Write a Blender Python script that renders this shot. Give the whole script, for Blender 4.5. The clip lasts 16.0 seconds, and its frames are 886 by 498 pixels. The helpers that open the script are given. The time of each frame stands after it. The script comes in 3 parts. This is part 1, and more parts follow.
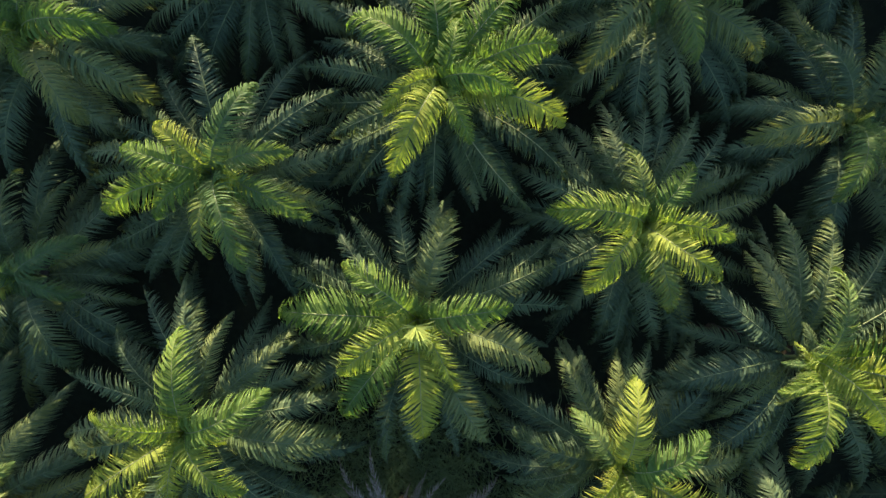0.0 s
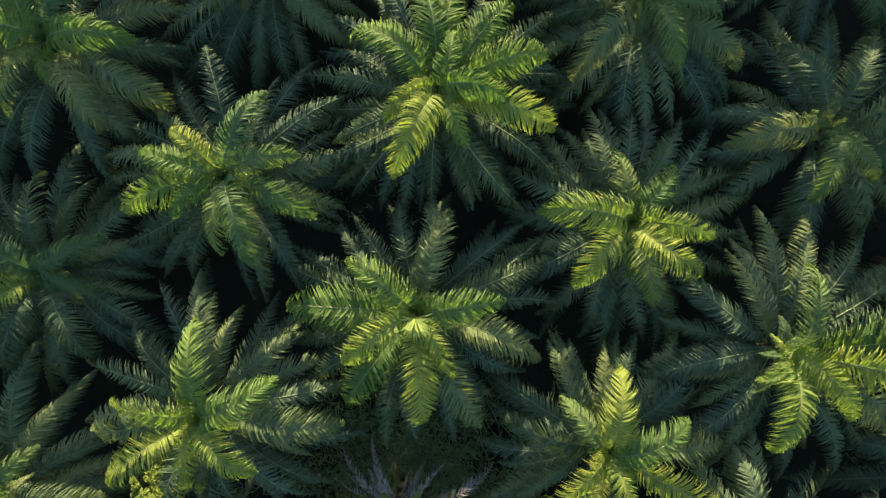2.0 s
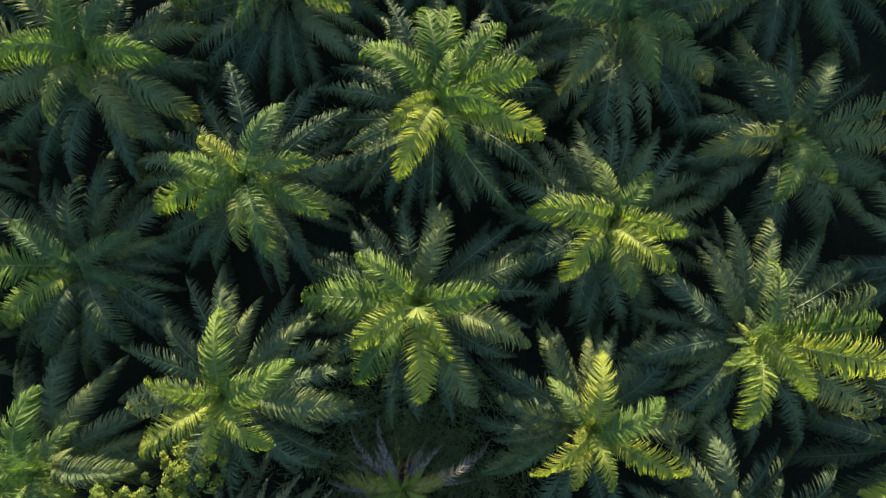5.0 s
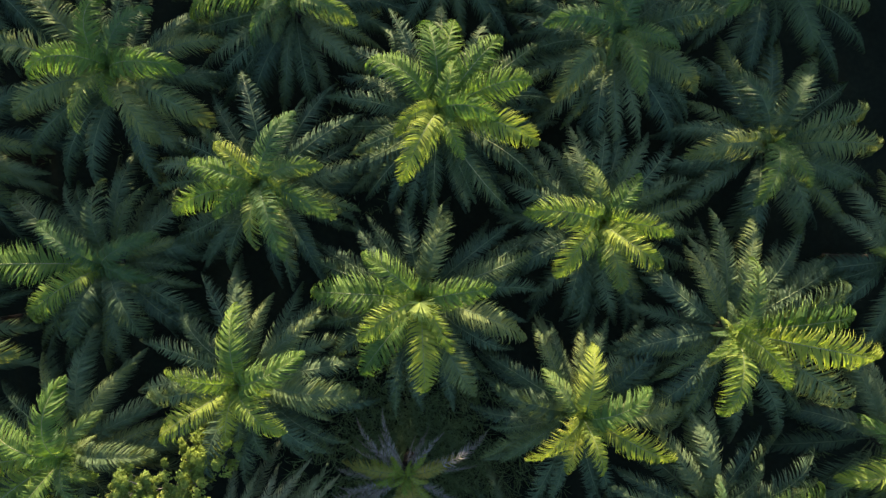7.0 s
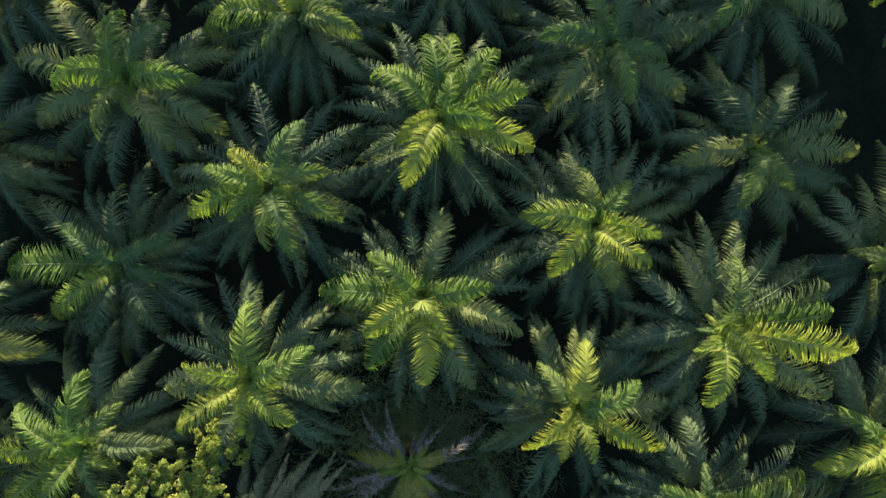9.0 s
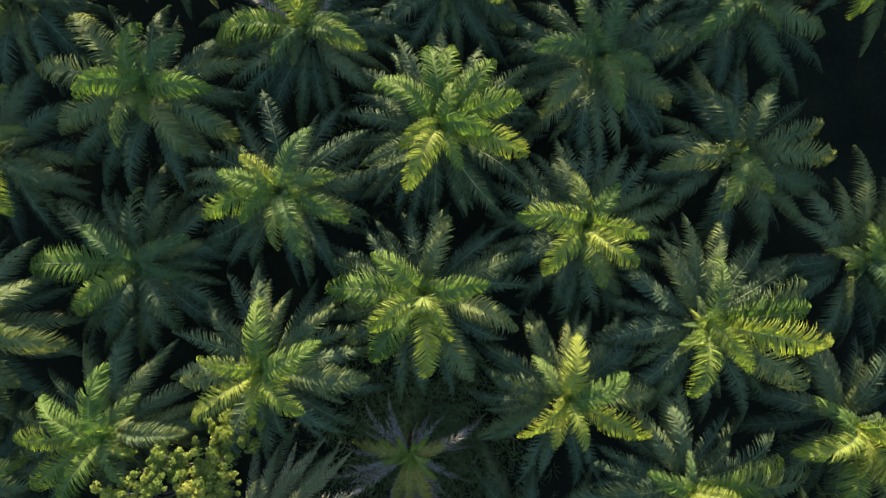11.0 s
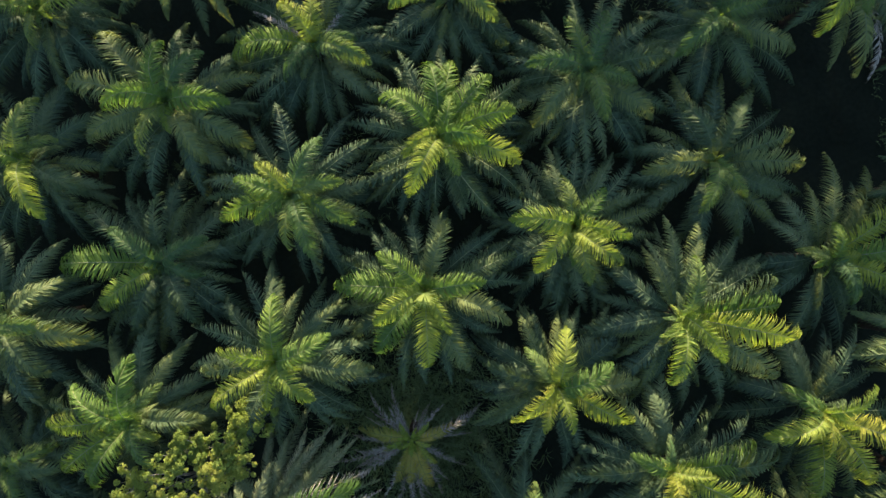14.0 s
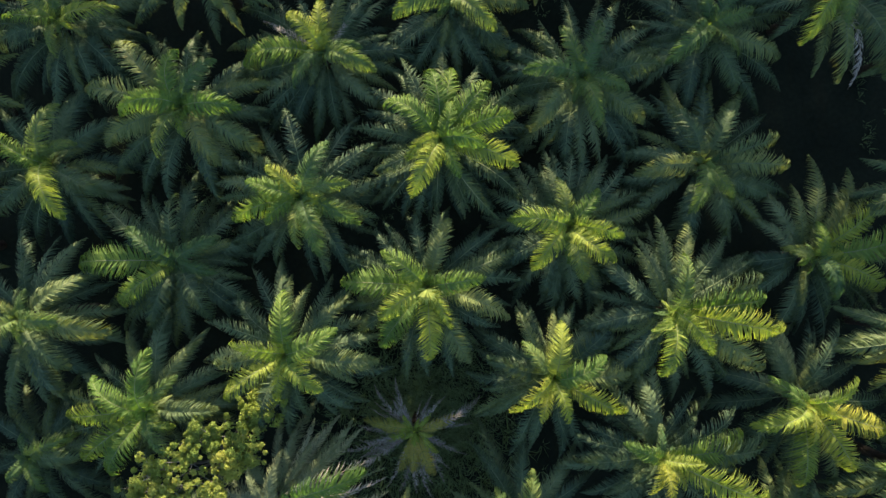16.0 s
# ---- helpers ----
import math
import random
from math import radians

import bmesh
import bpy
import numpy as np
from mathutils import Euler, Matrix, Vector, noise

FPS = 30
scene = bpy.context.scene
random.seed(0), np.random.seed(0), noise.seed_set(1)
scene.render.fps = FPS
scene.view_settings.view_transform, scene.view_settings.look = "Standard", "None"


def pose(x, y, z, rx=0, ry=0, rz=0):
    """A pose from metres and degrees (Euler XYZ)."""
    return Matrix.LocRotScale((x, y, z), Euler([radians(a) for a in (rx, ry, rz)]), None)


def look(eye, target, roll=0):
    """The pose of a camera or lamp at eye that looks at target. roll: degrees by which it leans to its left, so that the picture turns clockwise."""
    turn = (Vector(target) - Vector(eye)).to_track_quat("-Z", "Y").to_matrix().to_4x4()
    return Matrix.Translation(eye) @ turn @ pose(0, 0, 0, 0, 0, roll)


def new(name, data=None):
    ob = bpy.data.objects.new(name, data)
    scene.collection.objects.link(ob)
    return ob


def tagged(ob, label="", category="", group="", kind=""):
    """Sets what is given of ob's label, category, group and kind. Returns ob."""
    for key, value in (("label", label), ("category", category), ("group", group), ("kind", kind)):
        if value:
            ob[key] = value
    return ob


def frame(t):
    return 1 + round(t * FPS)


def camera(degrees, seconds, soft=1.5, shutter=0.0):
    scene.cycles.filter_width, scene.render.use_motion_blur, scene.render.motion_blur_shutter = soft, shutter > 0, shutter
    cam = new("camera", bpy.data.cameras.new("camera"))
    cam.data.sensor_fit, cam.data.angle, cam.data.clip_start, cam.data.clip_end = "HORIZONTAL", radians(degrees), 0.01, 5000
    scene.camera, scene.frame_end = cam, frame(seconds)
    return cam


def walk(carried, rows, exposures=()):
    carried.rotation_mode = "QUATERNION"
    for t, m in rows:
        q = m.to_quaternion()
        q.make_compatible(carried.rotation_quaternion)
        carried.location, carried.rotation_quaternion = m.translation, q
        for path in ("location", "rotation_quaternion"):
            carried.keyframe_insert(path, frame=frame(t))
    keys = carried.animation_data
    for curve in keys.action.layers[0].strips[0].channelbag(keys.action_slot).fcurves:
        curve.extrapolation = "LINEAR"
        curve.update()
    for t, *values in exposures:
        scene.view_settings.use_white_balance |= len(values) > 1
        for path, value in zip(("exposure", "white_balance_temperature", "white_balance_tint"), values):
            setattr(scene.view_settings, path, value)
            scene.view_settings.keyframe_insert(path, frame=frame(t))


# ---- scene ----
cam = camera(62.0, 16.0, soft=1.4)
METRES, EYE, TILT, LEAN, TURN = 16.7, 37.0, -90.0, 0.0, 0.0
ROWS = [
    (0.0, 0.0, 0.0, 0.0, -0.0, 0.0, 0.0),
    (0.5, 0.0018, -0.022, -0.0009, 0.04, -0.0, -0.0),
    (1.0, 0.0058, -0.0462, -0.0047, 0.1, 0.06, -0.02),
    (1.5, 0.0114, -0.0768, -0.0063, 0.22, 0.06, -0.02),
    (2.0, 0.0144, -0.1081, -0.0091, 0.28, 0.1, -0.03),
    (2.5, 0.0153, -0.1396, -0.0127, 0.27, 0.19, -0.04),
    (3.0, 0.0174, -0.1741, -0.0179, 0.31, 0.31, -0.04),
    (3.5, 0.0192, -0.2052, -0.0244, 0.34, 0.46, -0.07),
    (4.0, 0.0234, -0.2367, -0.0298, 0.44, 0.58, -0.09),
    (6.5, 0.0212, -0.3929, -0.0349, 0.45, 0.48, -0.09),
    (7.0, 0.0221, -0.4239, -0.0345, 0.48, 0.46, -0.07),
    (7.5, 0.0222, -0.4547, -0.0353, 0.49, 0.48, -0.05),
    (8.0, 0.0223, -0.4872, -0.0384, 0.5, 0.59, -0.05),
    (8.5, 0.0225, -0.5175, -0.041, 0.53, 0.68, -0.05),
    (9.0, 0.0243, -0.5475, -0.0423, 0.57, 0.71, -0.03),
    (11.5, 0.0202, -0.7088, -0.0401, 0.39, 0.58, 0.02),
    (12.0, 0.0203, -0.7421, -0.0395, 0.37, 0.56, 0.03),
    (12.5, 0.0203, -0.7733, -0.0379, 0.36, 0.53, 0.05),
    (13.0, 0.0196, -0.805, -0.0386, 0.35, 0.55, 0.06),
    (13.5, 0.0183, -0.8379, -0.0406, 0.31, 0.57, 0.06),
    (14.0, 0.0171, -0.8692, -0.0418, 0.27, 0.58, 0.07),
    (14.5, 0.0165, -0.9029, -0.0414, 0.26, 0.54, 0.08),
    (15.0, 0.0159, -0.9338, -0.0444, 0.26, 0.6, 0.08),
    (15.5, 0.0151, -0.9623, -0.0485, 0.27, 0.66, 0.09),
    (16.0, 0.0122, -0.994, -0.0525, 0.27, 0.67, 0.11),
]
walk(cam, [(t, pose(0, 0, EYE, TILT, LEAN, TURN) @ pose(METRES * x, METRES * y, METRES * z, 90 + pitch, roll, yaw)) for t, x, y, z, yaw, pitch, roll in ROWS], exposures=[(0.0, 1.96, 5580, 23)])

# ---- world, sun ----
SUN_ELEV, SUN_FROM = 5.8, 97.0          # degrees above the horizon; the way the sun stands (0 = +x, 90 = +y)
world = bpy.data.worlds.new("sky")
scene.world = world
world.use_nodes = True
wn = world.node_tree.nodes
sky = wn.new("ShaderNodeTexSky")
sky.sky_type, sky.sun_disc = "NISHITA", False
sky.sun_elevation, sky.sun_rotation = radians(SUN_ELEV), radians(90 - SUN_FROM)
wn["Background"].inputs["Strength"].default_value = 0.144
world.node_tree.links.new(sky.outputs["Color"], wn["Background"].inputs["Color"])
sun_data = bpy.data.lights.new("sun", "SUN")
sun_data.energy, sun_data.angle, sun_data.color = 4.71, radians(0.6), (1.0, 0.80, 0.42)
sun = new("sun", sun_data)
_a, _e = radians(SUN_FROM), radians(SUN_ELEV)
sun.matrix_world = look((60 * math.cos(_a) * math.cos(_e), 60 * math.sin(_a) * math.cos(_e), 60 * math.sin(_e) + 5), (0, 0, 5))


# ---- materials ----
def node_material(name):
    m = bpy.data.materials.new(name)
    m.use_nodes = True
    nt = m.node_tree
    return m, nt, nt.nodes["Principled BSDF"], nt.nodes["Material Output"]


def ramp(nt, stops):
    r = nt.nodes.new("ShaderNodeValToRGB")
    while len(r.color_ramp.elements) < len(stops):
        r.color_ramp.elements.new(0.5)
    for el, (pos, col) in zip(r.color_ramp.elements, stops):
        el.position, el.color = pos, (*col, 1)
    return r


def leaf_material(name, stops, through_colour, through_share=0.3, rough=0.45):
    """Leaf: tints that differ leaf by leaf and leaflet by leaflet, faint mottling, light coming through the blade."""
    m, nt, bsdf, out = node_material(name)
    info, geo = nt.nodes.new("ShaderNodeObjectInfo"), nt.nodes.new("ShaderNodeNewGeometry")
    tex = nt.nodes.new("ShaderNodeTexNoise")
    tex.inputs["Scale"].default_value, tex.inputs["Detail"].default_value = 1.3, 4
    coord = nt.nodes.new("ShaderNodeTexCoord")
    nt.links.new(coord.outputs["Object"], tex.inputs["Vector"])

    def mul(a, k, b=None):
        n = nt.nodes.new("ShaderNodeMath")
        n.operation = "MULTIPLY_ADD"
        nt.links.new(a, n.inputs[0])
        n.inputs[1].default_value = k
        if b is None:
            n.inputs[2].default_value = 0
        else:
            nt.links.new(b, n.inputs[2])
        return n.outputs[0]

    v = mul(info.outputs["Random"], 0.56)
    v = mul(geo.outputs["Random Per Island"], 0.26, v)
    v = mul(tex.outputs["Fac"], 0.18, v)
    r = ramp(nt, stops)
    nt.links.new(v, r.inputs["Fac"])
    nt.links.new(r.outputs["Color"], bsdf.inputs["Base Color"])
    bsdf.inputs["Roughness"].default_value = rough
    bsdf.inputs["Specular IOR Level"].default_value = 0.11
    tr = nt.nodes.new("ShaderNodeBsdfTranslucent")
    mixc = nt.nodes.new("ShaderNodeMixRGB")
    mixc.blend_type = "MULTIPLY"
    mixc.inputs["Fac"].default_value = 1.0
    mixc.inputs["Color2"].default_value = (*through_colour, 1)
    nt.links.new(r.outputs["Color"], mixc.inputs["Color1"])
    nt.links.new(mixc.outputs["Color"], tr.inputs["Color"])
    mix = nt.nodes.new("ShaderNodeMixShader")
    mix.inputs["Fac"].default_value = through_share
    nt.links.new(bsdf.outputs[0], mix.inputs[1])
    nt.links.new(tr.outputs[0], mix.inputs[2])
    nt.links.new(mix.outputs[0], out.inputs["Surface"])
    return m


def rough_material(name, stops, scale, rough=0.85, bump=0.4):
    m, nt, bsdf, out = node_material(name)
    coord, tex, fine = nt.nodes.new("ShaderNodeTexCoord"), nt.nodes.new("ShaderNodeTexNoise"), nt.nodes.new("ShaderNodeTexNoise")
    tex.inputs["Scale"].default_value, tex.inputs["Detail"].default_value = scale, 8
    fine.inputs["Scale"].default_value, fine.inputs["Detail"].default_value = scale * 9, 5
    nt.links.new(coord.outputs["Object"], tex.inputs["Vector"])
    nt.links.new(coord.outputs["Object"], fine.inputs["Vector"])
    add = nt.nodes.new("ShaderNodeMath")
    add.operation = "MULTIPLY_ADD"
    nt.links.new(fine.outputs["Fac"], add.inputs[0])
    add.inputs[1].default_value = 0.5
    half = nt.nodes.new("ShaderNodeMath")
    half.operation = "MULTIPLY"
    nt.links.new(tex.outputs["Fac"], half.inputs[0])
    half.inputs[1].default_value = 0.5
    nt.links.new(half.outputs[0], add.inputs[2])
    r = ramp(nt, stops)
    nt.links.new(add.outputs[0], r.inputs["Fac"])
    nt.links.new(r.outputs["Color"], bsdf.inputs["Base Color"])
    bsdf.inputs["Roughness"].default_value = rough
    bsdf.inputs["Specular IOR Level"].default_value = 0.06 if rough > 0.8 else 0.3
    b = nt.nodes.new("ShaderNodeBump")
    b.inputs["Strength"].default_value, b.inputs["Distance"].default_value = bump, 0.05
    nt.links.new(add.outputs[0], b.inputs["Height"])
    nt.links.new(b.outputs["Normal"], bsdf.inputs["Normal"])
    return m


# lime leaf for sunlit fronds: the sunshine is painted into the colour
LEAF_LIT_LIME = leaf_material("lit_lime_leaf", [(0.2, (0.074, 0.135, 0.036)), (0.5, (0.129, 0.194, 0.041)), (0.8, (0.242, 0.277, 0.049))], (2.0, 2.15, 0.55), 0.36, 0.55)
LEAF_YOUNG = leaf_material("young_leaf", [(0.2, (0.055, 0.103, 0.045)), (0.5, (0.085, 0.141, 0.047)), (0.8, (0.146, 0.186, 0.051))], (2.1, 2.15, 0.6), 0.32, 0.55)
LEAF_MATURE = leaf_material("mature_leaf", [(0.2, (0.043, 0.072, 0.039)), (0.5, (0.080, 0.120, 0.052)), (0.8, (0.147, 0.181, 0.063))], (2.6, 2.3, 0.75), 0.22, 0.5)
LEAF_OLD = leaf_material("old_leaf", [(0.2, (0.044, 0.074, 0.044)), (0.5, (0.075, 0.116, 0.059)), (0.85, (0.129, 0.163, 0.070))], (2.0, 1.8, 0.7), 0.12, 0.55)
LEAF_CREAM = leaf_material("cream_leaf", [(0.2, (0.30, 0.38, 0.085)), (0.5, (0.39, 0.45, 0.11)), (0.8, (0.49, 0.52, 0.15))], (1.1, 1.1, 0.9), 0.3, 0.6)
# golden leaf for the brightest sunlit fronds, sun painted in as yellow
LEAF_LIT_GOLD = leaf_material("lit_gold_leaf", [(0.2, (0.117, 0.170, 0.034)), (0.5, (0.185, 0.230, 0.040)), (0.8, (0.292, 0.297, 0.049))], (1.9, 2.1, 0.5), 0.37, 0.55)
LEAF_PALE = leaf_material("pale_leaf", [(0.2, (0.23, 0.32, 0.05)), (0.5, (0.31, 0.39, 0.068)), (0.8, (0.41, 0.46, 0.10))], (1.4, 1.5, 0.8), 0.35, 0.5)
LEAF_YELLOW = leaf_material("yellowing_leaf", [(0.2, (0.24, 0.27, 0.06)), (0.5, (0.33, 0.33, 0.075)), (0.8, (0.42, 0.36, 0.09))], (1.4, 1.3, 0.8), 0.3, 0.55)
LEAF_TREE = leaf_material("tree_leaf", [(0.2, (0.13, 0.19, 0.042)), (0.5, (0.21, 0.27, 0.05)), (0.8, (0.32, 0.345, 0.075))], (1.6, 1.5, 0.7), 0.3, 0.5)
LEAF_GRASS = leaf_material("grass_blade", [(0.2, (0.10, 0.165, 0.075)), (0.5, (0.135, 0.205, 0.09)), (0.8, (0.18, 0.245, 0.105))], (1.5, 1.4, 0.7), 0.25, 0.6)
LEAF_DUSTY = leaf_material("dusty_leaf", [(0.2, (0.12, 0.15, 0.075)), (0.5, (0.17, 0.195, 0.10)), (0.8, (0.26, 0.265, 0.155))], (1.6, 1.5, 0.8), 0.22, 0.65)
LEAF_DRY = leaf_material("dry_leaf", [(0.2, (0.25, 0.235, 0.20)), (0.5, (0.36, 0.335, 0.29)), (0.8, (0.48, 0.455, 0.40))], (1.2, 1.1, 0.9), 0.15, 0.7)
RACHIS = rough_material("leaf_stalk", [(0.3, (0.065, 0.10, 0.04)), (0.7, (0.13, 0.165, 0.065))], 4, 0.45, 0.1)
# paler copy of the stalk for fronds painted as sunlit
RACHIS_LIT_PALE = rough_material("lit_pale_stalk", [(0.3, (0.13, 0.17, 0.06)), (0.7, (0.24, 0.26, 0.11))], 4, 0.5, 0.1)
RACHIS_DRY = rough_material("dry_stalk", [(0.3, (0.16, 0.13, 0.10)), (0.7, (0.30, 0.26, 0.20))], 4, 0.8, 0.2)
BARK = rough_material("palm_bark", [(0.3, (0.022, 0.020, 0.017)), (0.7, (0.055, 0.048, 0.038))], 3, 0.9, 0.6)
BARK_PALE = rough_material("pale_bark", [(0.3, (0.16, 0.15, 0.13)), (0.7, (0.30, 0.28, 0.25))], 5, 0.85, 0.4)
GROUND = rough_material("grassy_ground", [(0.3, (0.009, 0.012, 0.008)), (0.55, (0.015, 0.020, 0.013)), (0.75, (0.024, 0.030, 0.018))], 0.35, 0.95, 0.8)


# ---- mesh helpers ----
def mesh_object(name, data, parent=None, label=""):
    ob = new(name, data)
    if parent is not None:
        ob.parent = parent
    return tagged(ob, label)


def mesh_data(name, verts, faces, material, smooth=False):
    me = bpy.data.meshes.new(name)
    me.from_pydata([tuple(v) for v in verts], [], faces)
    me.materials.append(material)
    if smooth:
        me.polygons.foreach_set("use_smooth", [True] * len(me.polygons))
    return me


def tube(points, radii, sides=7):
    verts, faces = [], []
    for i, (p, r) in enumerate(zip(points, radii)):
        d = (points[min(i + 1, len(points) - 1)] - points[max(i - 1, 0)]).normalized()
        u = d.cross(Vector((0.3, 0.9, 0.1))).normalized()
        v = d.cross(u)
        for k in range(sides):
            a = 2 * math.pi * k / sides
            verts.append(p + u * (r * math.cos(a)) + v * (r * math.sin(a)))
        if i:
            b = i * sides
            faces += [(b - sides + k, b - sides + (k + 1) % sides, b + (k + 1) % sides, b + k) for k in range(sides)]
    return verts, faces


# ---- ground ----
def ground_sheet():
    """One sheet: close-meshed and uneven under the palms, wide rings out to the horizon."""
    half, n = 45.0, 90
    verts, faces = [], []
    axis = [-2500.0, -600.0, -150.0] + [-half + 2 * half * i / n for i in range(n + 1)] + [150.0, 600.0, 2500.0]
    k = len(axis)
    for y in axis:
        for x in axis:
            z = 0.0
            if abs(x) <= half and abs(y) <= half:
                z = 0.25 * noise.noise(Vector((x * 0.12, y * 0.12, 0))) + 0.12 * noise.noise(Vector((x * 0.6, y * 0.6, 3)))
            verts.append((x, y, z))
    for j in range(k - 1):
        for i in range(k - 1):
            faces.append((j * k + i, j * k + i + 1, (j + 1) * k + i + 1, (j + 1) * k + i))
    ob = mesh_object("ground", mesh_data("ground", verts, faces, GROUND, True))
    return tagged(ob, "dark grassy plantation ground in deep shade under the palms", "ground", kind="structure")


ground_sheet()

# ---- palm leaves ----
#        start elevation, droop, blade width, stalk share; from the youngest, near upright, to the oldest, hanging
TIERS = [(84, 158, 0.20, 0.05), (77, 156, 0.205, 0.06), (69, 150, 0.20, 0.07), (60, 138, 0.195, 0.08),
         (49, 118, 0.19, 0.10), (37, 98, 0.185, 0.10), (26, 82, 0.18, 0.12), (4, 60, 0.175, 0.14)]
SEGS = 14
BENDS = (-70, -28, -8, 8, 28, 70)


def leaf_curve(tier, bend, wob):
    e0, droop, _, _ = TIERS[tier]
    p, out = Vector((0, 0, 0)), []
    n = 40
    for i in range(n + 1):
        s = i / n
        e = radians(e0 - droop * s ** 1.35 + wob * math.sin(5 * s))
        a = radians(bend * s ** 1.6)
        d = Vector((math.cos(e) * math.cos(a), math.cos(e) * math.sin(a), math.sin(e)))
        out.append((p.copy(), d))
        p = p + d / n
    return out


def along(curve, s):
    f = max(0.0, min(0.9999, s)) * (len(curve) - 1)
    i = int(f)
    u = f - i
    return curve[i][0].lerp(curve[i + 1][0], u), curve[i][1].lerp(curve[i + 1][1], u).normalized()


def leaf_meshes(tier, seed, pairs, leaf_mat, stalk_mat, dry=False, fine=True, slim=1.0):
    """One palm leaf of unit length along +x: the stalk as one mesh, its two combs of leaflets as another."""
    rng = random.Random(100 * tier + seed)
    bend = BENDS[seed % len(BENDS)] + rng.uniform(-4, 4)
    roll = rng.choice((-1, 1)) * (rng.uniform(8, 50) if tier < 5 else rng.uniform(2, 36))
    curve = leaf_curve(tier, bend, rng.uniform(-5, 5))
    _, _, width, stalk = TIERS[tier]
    # stalk: a three-sided tapering rod, wide at the foot
    sv, sf = [], []
    for i in range(SEGS + 1):
        s = i / SEGS
        p, d = along(curve, s)
        side = d.cross(Vector((0, 0, 1)))
        side = side.normalized() if side.length > 1e-3 else Vector((0, 1, 0))
        up = side.cross(d).normalized()
        w = 0.0068 * (1 - s) ** 0.8 + 0.0013
        if i == 0:
            w *= 2.2
        for ang in (90, 210, 330):
            sv.append(p + side * (w * math.cos(radians(ang))) + up * (w * 0.7 * math.sin(radians(ang))))
        if i:
            b = 3 * i
            for k in range(3):
                sf.append((b - 3 + k, b - 3 + (k + 1) % 3, b + (k + 1) % 3, b + k))
    # leaflets: each rises a little from the stalk, then bends over like a roof; neighbours lift and sag together in loose tufts
    lv, lf = [], []
    lift0 = 22 if tier < 3 else 16 if tier < 5 else 8
    phase = {sg: 50 * rng.random() for sg in (1, -1)}
    full = slim * (0.76, 0.78, 0.82, 0.86, 0.88, 0.66, 0.63, 0.62)[tier] * width * (0.72 if dry else 1.0)
    for i in range(pairs):
        s0 = stalk + (1 - stalk) * (i + 0.5) / pairs
        q = (s0 - stalk) / (1 - stalk)
        size = full * min(1.0, 0.36 + 2.1 * q if tier < 5 else 0.35 + 3.0 * q) * (1 - 0.84 * (max(0, q - 0.38) / 0.62) ** (2.1 if tier < 5 else 1.6))
        for sgn in (1, -1):
            if rng.random() < (0.35 if dry else 0.03):
                continue
            s = s0 + rng.uniform(-0.35, 0.35) / pairs
            p, d = along(curve, s)
            side = d.cross(Vector((0, 0, 1)))
            side = (side.normalized() if side.length > 1e-3 else Vector((0, -1, 0))) * sgn
            up = side.cross(d).normalized() * sgn
            r = radians(roll * (0.3 + 0.7 * q)) * sgn
            side, up = side * math.cos(r) + up * math.sin(r), up * math.cos(r) - side * math.sin(r)
            tuft = noise.noise(Vector((phase[sgn] + i * 0.42, 3.7, 0.2 * seed)))
            fwd = radians((38 if dry else 20) + 42 * q ** 2.4 + 13 * tuft + rng.uniform(-8, 8))
            lift = radians(lift0 + 26 * (0.45 - q) + 15 * tuft + rng.uniform(-11, 11))
            out = side * math.cos(fwd) + d * math.sin(fwd)
            way = out * math.cos(lift) + up * math.sin(lift)
            ln = size * (1 + 0.13 * tuft) * rng.uniform(0.80, 1.18)
            sag = 0.45 + 0.65 * q + 0.28 * noise.noise(Vector((phase[sgn] + i * 0.3, 9.1, seed))) + rng.uniform(-0.13, 0.13) + (0.2 if dry else 0.0)
            down = Vector((0, 0, -0.6)) - up * 0.4
            a = p - way * 0.003
            m1 = p + way * (ln * 0.36) + down * (ln * sag * 0.09)
            m2 = p + way * (ln * 0.70) + down * (ln * sag * 0.42) + d * (ln * 0.05)
            tip = p + way * (ln * 0.92) + down * (ln * sag * 1.05) + d * (ln * 0.15)
            flat = (d - way * d.dot(way)).normalized()
            w = slim * (0.62 if tier < 5 else 0.50) / pairs * rng.uniform(0.8, 1.2) * (0.55 if dry else 1)
            tilt = up * (w * rng.uniform(-0.65, 0.65))
            b = len(lv)
            if fine:
                lv += [a - flat * w * 0.8, a + flat * w * 0.8, m1 + flat * w + tilt, m1 - flat * w - tilt, m2 + flat * w * 0.55 + tilt, m2 - flat * w * 0.55 - tilt, tip]
                lf += [(b, b + 1, b + 2, b + 3), (b + 3, b + 2, b + 4, b + 5), (b + 5, b + 4, b + 6)]
            else:
                m1 = m1.lerp(m2, 0.5)
                lv += [a - flat * w * 0.9, a + flat * w * 0.9, m1 + flat * w * 0.9 + tilt, m1 - flat * w * 0.9 - tilt, tip]
                lf += [(b, b + 1, b + 2, b + 3), (b + 3, b + 2, b + 4)]
    tip = curve[-1][0]
    return (mesh_data("frond", sv, sf, stalk_mat, True), mesh_data("leaf_blade", lv, lf, leaf_mat),
            math.hypot(tip.x, tip.y), math.degrees(math.atan2(tip.y, tip.x)), tip.z)


def tier_material(t):
    return LEAF_YOUNG if t < 2 else LEAF_MATURE if t < 7 else LEAF_OLD


